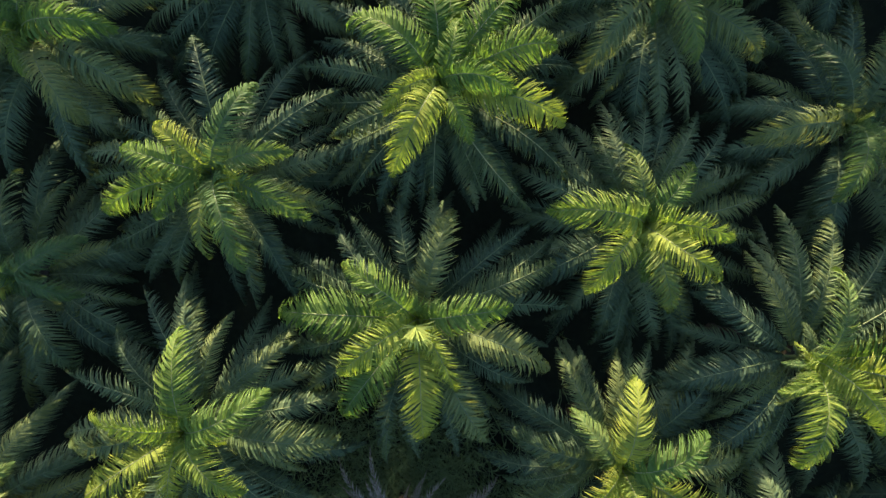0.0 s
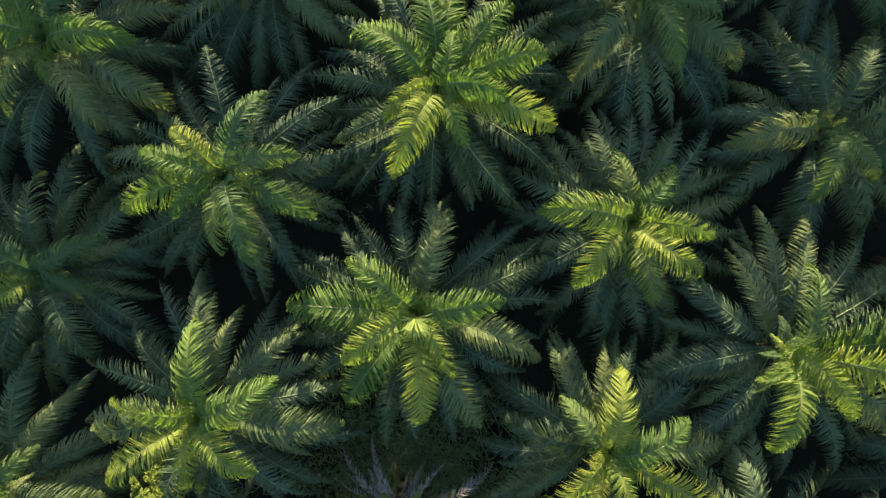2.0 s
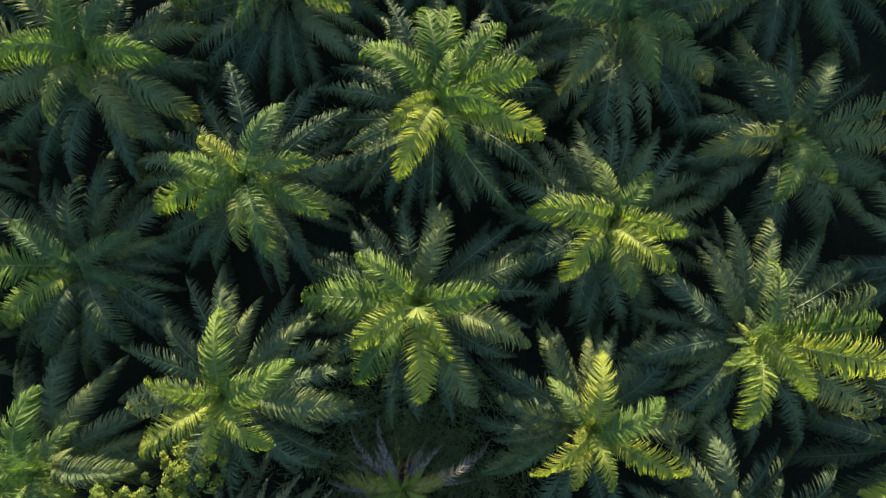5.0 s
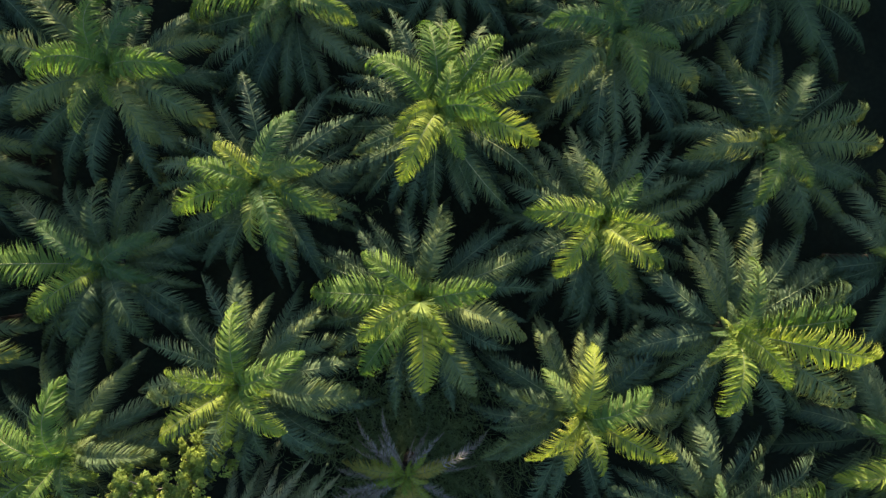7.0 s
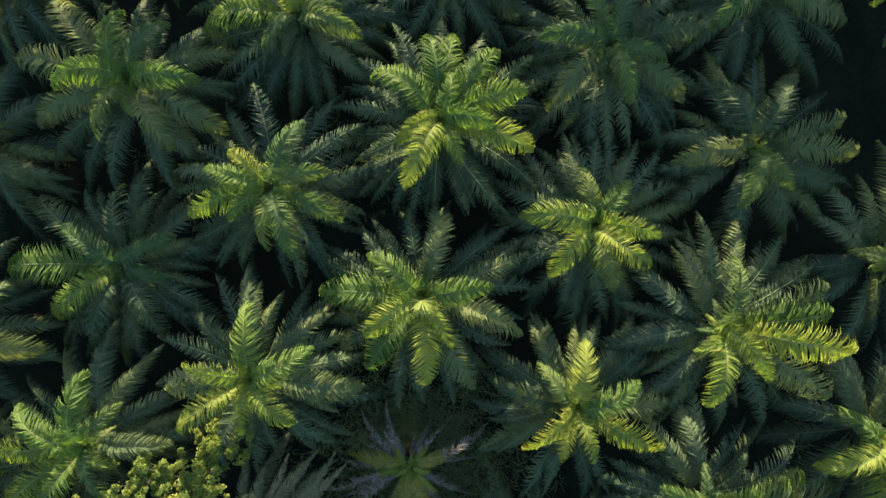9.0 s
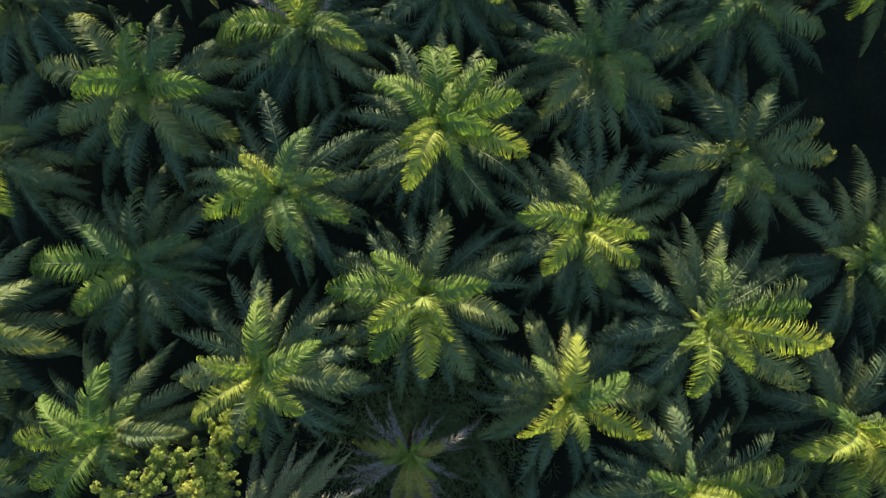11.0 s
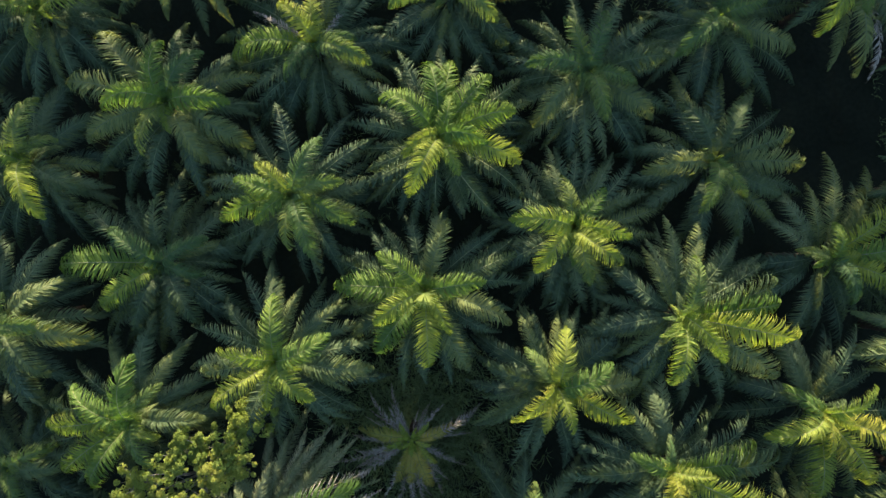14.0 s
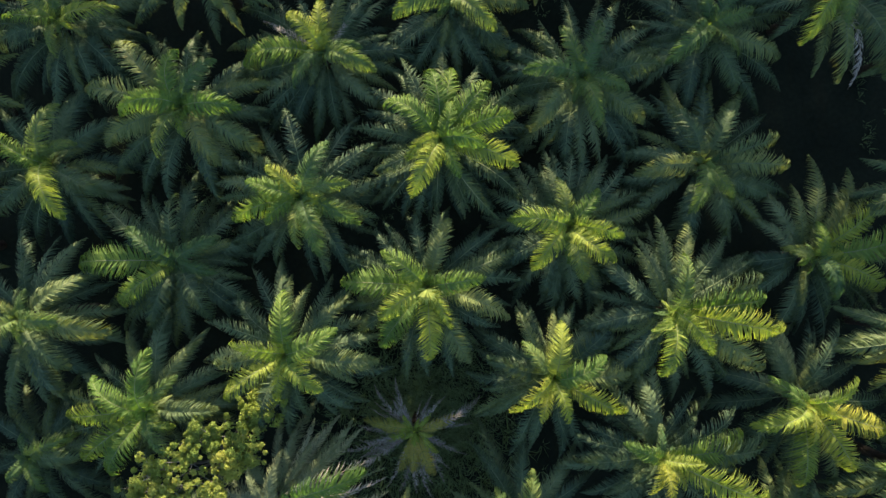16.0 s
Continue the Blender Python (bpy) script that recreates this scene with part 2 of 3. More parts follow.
VARIANTS = 6
FRONDS = {(t, v): leaf_meshes(t, v, 128, tier_material(t), RACHIS) for t in range(len(TIERS)) for v in range(VARIANTS)}
EDGE_FRONDS = {(t, v): leaf_meshes(t, v + 24, 84, tier_material(t), RACHIS, fine=False) for t in range(len(TIERS)) for v in range(6)}
FAR_FRONDS = {(t, v): leaf_meshes(t, v, 13, tier_material(t), RACHIS, fine=False) for t in (1, 3, 5, 6, 7) for v in (2, 3)}
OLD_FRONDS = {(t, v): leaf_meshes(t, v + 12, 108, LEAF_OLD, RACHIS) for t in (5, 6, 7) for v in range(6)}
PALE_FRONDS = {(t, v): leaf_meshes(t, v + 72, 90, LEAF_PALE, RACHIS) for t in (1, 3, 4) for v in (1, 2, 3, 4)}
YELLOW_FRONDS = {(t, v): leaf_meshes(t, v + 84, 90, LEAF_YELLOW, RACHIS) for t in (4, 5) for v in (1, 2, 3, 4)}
GREEN_FRONDS = {(t, v): leaf_meshes(t, v + 60, 128, LEAF_YOUNG if t < 1 else LEAF_MATURE if t < 7 else LEAF_OLD, RACHIS) for t in range(len(TIERS)) for v in range(6)}
LIT_LIME_FRONDS = {(t, v): leaf_meshes(t, v + 42, 128, LEAF_LIT_LIME if t < 5 else LEAF_MATURE, RACHIS_LIT_PALE, slim=1.1) for t in range(len(TIERS)) for v in range(6)}
LIT_GOLD_FRONDS = {(t, v): leaf_meshes(t, v + 90, 128, LEAF_LIT_GOLD, RACHIS_LIT_PALE) for t in range(5) for v in range(6)}
DRY_FRONDS = {(t, v): leaf_meshes(t, v + 48, 80, LEAF_DRY, RACHIS_DRY, True, slim=0.85) for t in (4, 5, 6) for v in range(6)}


DUSTY_FRONDS = {(t, v): leaf_meshes(t, v + 30, 104, LEAF_DUSTY, RACHIS, slim=0.74) for t in range(len(TIERS)) for v in range(6)}


def add_frond(palm, z, azimuth, reach, tier, rng, kinds=None, bend=None):
    """Hangs one frond on the palm so that its tip lies at that azimuth (degrees) and horizontal reach (metres); bend: degrees by which it curves sideways."""
    kinds = kinds or FRONDS
    choices = [k for k in kinds if k[0] == tier]
    if bend is None:
        bend = rng.uniform(-34, 34)
    stalk, blades, unit, turn, _ = kinds[min(choices, key=lambda k: abs(BENDS[k[1] % len(BENDS)] - bend))]
    size = (reach + (0.3 if tier == 0 else 0)) / unit
    f = mesh_object("frond", stalk, palm, "withered grey frond" if kinds is DRY_FRONDS else "")
    a = radians(azimuth)
    foot = -0.22 if tier == 0 else 0.02 if tier == 1 else 0.15
    f.matrix_local = pose(foot * math.cos(a), foot * math.sin(a), z, 0, 0, azimuth - turn) @ Matrix.Diagonal((size, size, size, 1))
    mesh_object("leaf_blade", blades, f)
    return f


def spear_mesh(seed, lean, opening):
    """The youngest leaf, still folded: leaflets wrapped along a leaning stalk; opening: how far they have spread."""
    rng = random.Random(900 + seed)
    verts, faces = [], []
    lean = Vector((lean[0], lean[1], 1))
    for i in range(90):
        h = 0.2 + 1.7 * i / 90
        a = rng.uniform(0, 2 * math.pi)
        out = (Vector((math.cos(a), math.sin(a), 0)) + lean * (0.8 * opening)).normalized()
        out.z = 0
        spread = opening * rng.uniform(0.5, 1.2) * (0.5 + 0.6 * i / 90)
        ln = rng.uniform(0.5, 0.8)
        p = lean * h + out * 0.03
        q = p + lean * (ln * 0.5) + out * (ln * spread * 0.4)
        t = p + lean * (ln * 0.8) + out * (ln * spread)
        flat = Vector((-out.y, out.x, 0)) * 0.02
        b = len(verts)
        verts += [p - flat, p + flat, q + flat, q - flat, t]
        faces += [(b, b + 1, b + 2, b + 3), (b + 3, b + 2, b + 4)]
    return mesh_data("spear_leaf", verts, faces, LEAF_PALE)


def leaf_bases_mesh(seed):
    """The heart of the crown: a whorl of thick leaf bases, leaning outwards round a blunt bud."""
    rng = random.Random(700 + seed)
    verts, faces = [], []
    for i in range(16):
        a, h = radians(137.5 * i + rng.uniform(-8, 8)), 0.95 - 0.05 * i
        out = Vector((math.cos(a), math.sin(a), 0))
        r0 = 0.03 + 0.017 * i
        pts = [out * r0, out * (r0 + 0.10) + Vector((0, 0, h * 0.55)), out * (r0 + 0.30 + 0.02 * i) + Vector((0, 0, h))]
        tv, tf = tube(pts, [0.11, 0.085, 0.05], 5)
        b = len(verts)
        verts += tv
        faces += [tuple(b + k for k in f) for f in tf]
    return mesh_data("crown_heart", verts, faces, RACHIS, True)


HEARTS = [leaf_bases_mesh(i) for i in range(3)]
SPEARS = [spear_mesh(0, (0.10, -0.14), 0.16), spear_mesh(1, (-0.16, -0.02), 0.12), spear_mesh(2, (0.04, 0.15), 0.20)]


def opening_leaf_mesh(seed):
    """A young leaf bursting open: a fan of pale leaflets tipping over to one side."""
    rng = random.Random(seed)
    verts, faces = [], []
    for i in range(80):
        a = radians(-90 + rng.gauss(0, 42))
        out = Vector((math.cos(a), math.sin(a), 0))
        ln = rng.uniform(0.55, 0.95)
        p = Vector((0.02 * rng.gauss(0, 1), -0.12, 1.75 + rng.uniform(-0.4, 0.1)))
        q = p + out * (ln * 0.5) + Vector((0, 0, ln * rng.uniform(0.05, 0.3)))
        t = p + out * (ln * 0.95) + Vector((0, 0, -ln * rng.uniform(0.1, 0.5)))
        flat = Vector((-out.y, out.x, 0)) * 0.022
        b = len(verts)
        verts += [p - flat, p + flat, q + flat, q - flat, t]
        faces += [(b, b + 1, b + 2, b + 3), (b + 3, b + 2, b + 4)]
    return mesh_data("spear_leaf", verts, faces, LEAF_CREAM)


OPEN_SPEAR = opening_leaf_mesh(5)


def trunk_mesh(height, rng):
    """Tapering bole, ringed by the stubs of cut leaves, with a bulging crown shaft."""
    verts, faces, rings, sides = [], [], 16, 10
    for i in range(rings + 1):
        s = i / rings
        r = 0.30 + 0.12 * s ** 6 + (0.05 if i % 2 else 0) + (0.12 if i == 0 else 0)
        for k in range(sides):
            a = 2 * math.pi * (k + 0.5 * (i % 2)) / sides
            rr = r * rng.uniform(0.9, 1.1)
            verts.append((rr * math.cos(a), rr * math.sin(a), height * s - 0.3 * (i == 0)))
        if i:
            b = i * sides
            faces += [(b - sides + k, b - sides + (k + 1) % sides, b + (k + 1) % sides, b + k) for k in range(sides)]
    verts.append((0, 0, height + 0.25))
    b = rings * sides
    faces += [(b + k, b + (k + 1) % sides, len(verts) - 1) for k in range(sides)]
    return mesh_data("trunk", verts, faces, BARK)


def pick_tier(reach, low):
    """Upper leaves stand the steeper the shorter they reach; lower leaves hang."""
    if low:
        return 6 if reach > 4.6 else 5
    for t in range(5):
        if reach <= 5.7 * FRONDS[t, 2][2]:
            return t
    return 4


CLEARINGS = [(-1.9, -12.6, 3.9), (22.5, 8.0, 4.5)]      # x, y, radius: the gaps where a palm is stunted or missing


def oil_palm(x, y, height, label, upper, lower, seed, dry=(), kinds=None, skirt=24, lit_leaves=(), spear_leaf=None, lit_gold=()):
    """upper, lower, dry and the two lit lists: (azimuth, reach) of the leaves; lit ones carry sunlight as a
    yellow-green or golden colour. skirt: old leaves hanging under them.
    """
    rng = random.Random(seed)
    palm = tagged(new("oil_palm"), label, "palm tree", "plantation palms")
    palm.matrix_world = pose(x, y, 0)
    mesh_object("trunk", trunk_mesh(height - 0.35, rng), palm)
    spear = mesh_object("spear_leaf", spear_leaf or SPEARS[seed % 3], palm, "pale folded young leaf")
    spear.matrix_local = pose(0, 0, height + 0.4, 0, 0, 0 if spear_leaf else 47 * seed) @ Matrix.Scale(1.15 if spear_leaf else 0.5 + 0.3 * rng.random(), 4)
    heart = mesh_object("crown_heart", HEARTS[seed % 3], palm)
    heart.matrix_local = pose(0, 0, height, 0, 0, 29 * seed)
    for i in range(skirt):
        az, reach = 137.5 * i + 33 * seed + rng.uniform(-15, 15), rng.uniform(4.4, 6.1)
        tx, ty = x + reach * math.cos(radians(az)), y + reach * math.sin(radians(az))
        if any(math.hypot(tx - cx, ty - cy) < r for cx, cy, r in CLEARINGS):
            continue
        add_frond(palm, height - rng.uniform(0.3, 1.1), az, reach, rng.choice((5, 5, 6, 6, 7)), rng, OLD_FRONDS if kinds in (None, GREEN_FRONDS, LIT_LIME_FRONDS) else kinds)
    for az, reach, *bend in lower:
        add_frond(palm, height - rng.uniform(0.2, 0.7), az, reach, pick_tier(reach, True), rng, kinds, *bend)
    for az, reach, *bend in upper:
        add_frond(palm, height + rng.uniform(0.0, 0.3), az, reach, pick_tier(reach, False), rng, kinds, *bend)
    for i in range(7):
        add_frond(palm, height + 0.2, 137.5 * i + 71 * seed, 0.45 + 0.25 * i + rng.uniform(-0.1, 0.2), 0 if i < 3 else 1 if i < 5 else 2, rng, DUSTY_FRONDS if kinds is DUSTY_FRONDS else GREEN_FRONDS)
    # sunlight put into leaf colour; palms in shade keep their plain leaves
    for az, reach, *bend in lit_leaves:
        add_frond(palm, height + rng.uniform(0.2, 0.5), az, reach, pick_tier(reach, False), rng, FRONDS if kinds is GREEN_FRONDS else LIT_LIME_FRONDS, *bend)
    for az, reach, *bend in lit_gold:
        add_frond(palm, height + rng.uniform(0.3, 0.6), az, reach, pick_tier(reach, False), rng, LIT_GOLD_FRONDS, *bend)
    for az, reach in dry:
        add_frond(palm, height - rng.uniform(0.1, 0.4), az, reach, rng.choice((4, 5, 5)), rng, DRY_FRONDS)
    return palm


def random_palm(x, y, height, label, seed, kinds=None, skirt=10):
    rng = random.Random(seed)
    upper = [(137.5 * i + rng.uniform(-12, 12), 1.0 + 0.28 * i + rng.uniform(-0.3, 0.3)) for i in range(14)]
    lower = [(137.5 * i + 60 + rng.uniform(-12, 12), 4.9 + rng.uniform(-0.6, 0.4)) for i in range(9)]
    return oil_palm(x, y, height, label, upper, lower, seed, kinds=kinds, skirt=skirt)


def sickly_palm(x, y, height, green, dry, seed):
    """A stunted palm: few short yellowish leaves inside a ring of dead grey ones."""
    rng = random.Random(seed)
    palm = tagged(new("stunted_palm"), "stunted yellowing palm ringed by withered grey fronds on grassy ground", "palm tree")
    palm.matrix_world = pose(x, y, 0)
    mesh_object("trunk", trunk_mesh(height - 0.35, rng), palm)
    heart = mesh_object("crown_heart", HEARTS[0], palm)
    heart.matrix_local = pose(0, 0, height - 0.4) @ Matrix.Scale(0.8, 4)
    for az, reach in dry:
        add_frond(palm, height - rng.uniform(0.1, 0.5), az, reach, rng.choice((4, 5)), rng, DRY_FRONDS)
        if rng.random() < 0.6:
            add_frond(palm, height - rng.uniform(0.4, 0.8), az + rng.uniform(8, 18), reach * rng.uniform(0.65, 0.95), rng.choice((5, 6)), rng, DRY_FRONDS)
    spear = mesh_object("spear_leaf", SPEARS[2], palm, "pale folded young leaf")
    spear.matrix_local = pose(0, 0, height) @ Matrix.Scale(0.6, 4)
    for az, reach in green:
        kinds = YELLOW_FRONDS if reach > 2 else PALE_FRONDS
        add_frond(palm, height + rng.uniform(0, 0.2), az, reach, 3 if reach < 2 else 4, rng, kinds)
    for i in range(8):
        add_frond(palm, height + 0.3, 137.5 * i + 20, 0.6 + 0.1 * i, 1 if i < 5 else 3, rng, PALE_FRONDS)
    return palm


# ---- palms ----
oil_palm(-23.49, 13.69, 8.0, "oil palm with a curled yellowish young frond, otherwise in shade",
         [(-89, 2.3), (-154, 3.9), (90, 2.2), (132, 3.2)],
         [(-32, 3.2), (-76, 3.7), (-109, 3.8), (-127, 6.2), (-1, 4.1), (175, 6.4)], 0, lit_leaves=[(-36, 1.0, -45), (179, 2.9), (11, 3.8)])
oil_palm(-15.60, 8.14, 8.4, "broad oil palm with yellow-edged arching fronds in soft light",
         [(134, 6.1), (53, 3.4, -35), (-115, 3.3, 30), (-57, 3.9, 5), (-29, 5.2, -5), (168, 6.4, 15), (-156, 5.3, 30)],
         [(40, 4.5), (18, 5.6), (-121, 6.0), (-72, 5.6), (-166, 6.4), (-50, 5.0), (85, 5.1), (121, 6.0), (3, 5.0), (-141, 6.4)], 1, lit_leaves=[(91, 3.2, -50), (-2, 3.6, -10), (-170, 3.4, 50), (-84, 1.7, 25)])
oil_palm(-7.32, 11.71, 7.8, "oil palm with some withered grey frond tips among green",
         [(70, 1.3), (-127, 2.8, 30), (4, 2.4), (-22, 3.5, -15)],
         [(-79, 5.2), (-98, 5.2), (-129, 6.1), (-167, 6.4), (-24, 4.7), (6, 6.1), (20, 4.2), (56, 4.5), (78, 4.6), (-40, 5.2), (174, 6.4), (149, 6.4)], 2, dry=[(51, 3.3), (150, 4.4)], lit_leaves=[(135, 2.9, 25), (93, 3.0), (-173, 4.9, 20)])
oil_palm(0.55, 14.90, 7.6, "low shaded oil palm with one sunlit frond edge",
         [(-39, 3.4), (-46, 4.6), (-159, 3.7), (-4, 4.6), (90, 1.0), (124, 2.5), (53, 2.8), (-131, 1.3)],
         [(-146, 3.4), (-104, 2.9), (-58, 4.1), (-26, 4.0), (-82, 3.9), (164, 4.1)], 3, kinds=GREEN_FRONDS)
# upper crown also takes the lime colour with sun painted in
oil_palm(-0.15, 5.97, 9.1, "tall oil palm with bright yellow-green young fronds catching the sun",
         [(98, 4.4), (-116, 3.7), (80, 4.5, -10)],
         [(-93, 4.1), (-66, 4.3), (-133, 5.1), (-51, 5.6), (-34, 6.1), (-158, 4.5), (38, 6.4), (25, 6.1), (118, 4.3), (11, 5.5), (-178, 4.7)], 4, kinds=LIT_LIME_FRONDS, skirt=34, lit_leaves=[(146, 3.9, 55), (75, 2.4, 20), (50, 4.6, -15), (19, 4.5, -20), (-14, 2.8, -50), (-62, 2.4), (-17, 4.7), (-148, 2.2, 60)])
oil_palm(8.40, 9.97, 7.9, "dark green oil palm, mostly shaded, with short pale young leaves",
         [(114, 3.3, 15), (72, 3.4), (176, 3.5, 20), (-133, 4.2, 25), (-72, 3.1, -10), (10, 5.0, -5), (-34, 4.6, -5)],
         [(43, 5.9), (21, 6.4), (137, 5.2), (-19, 6.3), (-88, 3.8), (-60, 4.1), (-120, 4.7), (-170, 4.7), (152, 5.9)], 5, kinds=GREEN_FRONDS, skirt=32, lit_leaves=[(81, 1.2), (-108, 1.5, 20), (-16, 2.9, -15)])
oil_palm(16.24, 13.32, 7.4, "oil palm with lime patches on shaded arching fronds",
         [(-45, 2.5), (-20, 5.0), (-65, 4.3), (-138, 3.6), (109, 2.4), (58, 3.0)],
         [(-51, 6.3), (-32, 6.4), (-88, 3.6), (-166, 4.3), (151, 3.1), (12, 6.4), (30, 6.3)], 6, kinds=GREEN_FRONDS, lit_leaves=[(115, 0.4), (-12, 0.8), (17, 2.7, 20)])
oil_palm(23.90, 15.55, 8.4, "oil palm with long fronds hanging into a dark clearing",
         [(-92, 2.8), (146, 1.9), (26, 1.7), (-178, 3.2), (-61, 6.3), (-87, 5.6)],
         [(-136, 2.1), (-34, 4.6), (-97, 5.0)], 7, dry=[(-79, 6.0)], lit_leaves=[(-122, 4.2), (-100, 2.2)])
oil_palm(15.97, 4.78, 7.5, "dark green oil palm beside a shaded clearing",
         [(122, 3.9), (65, 4.4), (158, 1.2), (19, 4.9, -5), (-2, 5.3, -8), (-171, 4.1, 20), (-110, 3.1, -35), (-72, 4.4, -10), (-25, 4.4)],
         [(108, 6.1), (84, 5.1), (78, 5.7), (58, 6.0), (36, 5.9), (-16, 6.4), (-106, 3.5), (148, 4.7), (-40, 5.8), (-140, 3.3)], 8, kinds=GREEN_FRONDS, lit_leaves=[(35, 1.3), (-53, 2.6)])
oil_palm(-24.29, 4.94, 7.7, "shaded oil palm with broad drooping dark green fronds",
         [(74, 3.6, -30), (31, 2.2, -50), (-28, 4.0, -5), (-136, 4.4)],
         [(39, 4.3), (-116, 5.7), (-51, 4.8), (-82, 4.9), (-5, 4.5), (140, 5.4), (-103, 5.3), (-170, 6.4)], 9, lit_leaves=[(-66, 3.7, 10), (-120, 1.6), (145, 3.1), (165, 2.4)])
oil_palm(-16.21, -1.05, 7.8, "deep green shaded oil palm with one yellowish frond",
         [(93, 4.0, -5), (142, 5.8), (143, 3.4, 10), (27, 3.1, -15), (-16, 2.6, 15), (-110, 4.2), (-58, 4.0)],
         [(70, 4.1), (-99, 5.4), (-4, 3.7), (-15, 4.1), (-45, 4.2), (-121, 5.8), (-133, 5.9), (118, 4.6), (18, 3.8), (-148, 6.3)], 10, lit_leaves=[(-179, 6.1, 5), (-142, 4.2, 15)])
oil_palm(-8.44, 2.73, 8.8, "oil palm with short lime-green young fronds clustered at its heart",
         [(62, 3.6, -10), (14, 3.0, -40), (-26, 3.8, -20), (-71, 3.7), (-92, 3.0, 15)],
         [(37, 4.7), (140, 4.6), (-179, 5.6), (165, 5.5), (-152, 5.6), (-114, 4.4), (-53, 3.5), (-15, 4.5), (-72, 4.5)], 11, lit_leaves=[(139, 2.6, 35), (102, 1.3, 40), (-140, 2.5, 35), (-160, 4.1), (-78, 1.7, -15), (-23, 2.3, -20), (163, 3.2)])
oil_palm(-25.24, -4.44, 8.8, "oil palm with lime young fronds and long side fronds",
         [(-3, 3.3, -10), (-10, 5.6, -5), (-46, 4.1, -10), (34, 4.4, -15), (80, 1.7), (137, 1.7), (-136, 3.6)],
         [(-63, 6.2), (-105, 6.4), (-110, 4.9), (-74, 4.4), (-180, 4.3), (91, 4.5)], 12, lit_leaves=[(-160, 1.2), (157, 0.6), (-67, 1.7)])
oil_palm(-17.39, -9.80, 9.0, "oil palm with yellow-green sunlit fronds beside a leafy tree",
         [(49, 2.5, -40), (-62, 3.0, 35), (-1, 3.9, -5)],
         [(57, 4.6), (144, 5.0), (-51, 3.6), (-164, 6.4), (117, 4.8), (18, 4.7), (-9, 4.6), (-109, 4.0), (173, 6.4)], 13, lit_leaves=[(83, 3.6, -20), (144, 3.5, -40), (-30, 1.8, 50), (-123, 4.6, 10)], lit_gold=[(-174, 5.0, 10), (-142, 5.1, 15)])
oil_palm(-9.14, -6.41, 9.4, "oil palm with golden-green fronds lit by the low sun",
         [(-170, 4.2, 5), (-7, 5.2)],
         [(46, 5.0), (134, 4.8), (75, 4.0), (91, 4.4), (-6, 4.8), (-35, 5.5), (-75, 4.1), (-29, 4.3), (153, 3.4), (-95, 4.2), (-133, 4.1)], 14, lit_leaves=[(92, 3.6, 15), (-44, 3.0, 45), (27, 3.3, 25), (-26, 1.5, -20)], lit_gold=[(170, 3.1, 5), (-146, 4.4, 10), (-97, 2.7, 15), (-178, 0.8, 20)])
oil_palm(-9.93, -15.31, 9.5, "oil palm with greyish ragged fronds beside a leafy tree",
         [(79, 3.3, -30), (122, 2.6), (-107, 1.6)],
         [(66, 4.9), (53, 5.9), (46, 6.2), (89, 4.8), (75, 4.5), (44, 4.3), (13, 6.4), (1, 6.4), (-172, 2.6), (-11, 3.7), (171, 4.0), (59, 4.3), (39, 6.3)], 15, kinds=DUSTY_FRONDS, skirt=16, dry=[(22, 6.0), (10, 6.4)], lit_leaves=[(18, 5.5)])
oil_palm(7.50, 0.94, 7.9, "oil palm with few short lime fronds around a dark heart",
         [(101, 3.0, 10), (-74, 3.4), (128, 1.7)],
         [(60, 4.6), (110, 4.2), (22, 4.7), (15, 6.4), (-4, 5.6), (-20, 6.1), (-44, 5.3), (-95, 5.0), (-110, 4.3), (-66, 5.3), (-36, 6.0)], 16, skirt=33, lit_leaves=[(51, 2.9, 5), (-12, 3.3, -25), (-35, 3.4), (-90, 2.1, -40), (-129, 3.3, 20), (174, 3.6, 40), (155, 1.2)])
oil_palm(-0.94, -2.58, 9.0, "oil palm with sunlit lower fronds and a pale spear leaf",
         [(73, 4.1, -12), (-61, 5.2), (-21, 5.2, -20)],
         [(22, 6.3, 8), (31, 6.3), (125, 4.7), (161, 6.2), (-146, 5.9), (-102, 6.0), (-165, 5.6), (70, 4.2), (-49, 4.8), (-69, 4.1)], 17, spear_leaf=OPEN_SPEAR, lit_leaves=[(143, 3.3, 45), (177, 5.1, 5), (-145, 3.3, 30), (-128, 4.5, 10), (-87, 4.2, 0), (-62, 2.8, -35), (8, 3.4, 0)])
oil_palm(6.49, -8.03, 8.7, "oil palm with bright lime fronds hanging into the sunlight",
         [(129, 1.4), (165, 4.0, 8), (3, 4.9), (129, 2.8)],
         [(-150, 5.2), (116, 4.5), (48, 4.6), (70, 4.6), (105, 4.2), (-168, 4.1), (-36, 4.3), (-144, 4.4), (85, 4.0), (13, 6.2)], 18, lit_leaves=[(83, 3.4, 15), (25, 3.3, 20)], lit_gold=[(-143, 3.1, 10), (-105, 1.6, 0), (-70, 2.6), (-27, 4.8, -10), (-106, 2.6)])
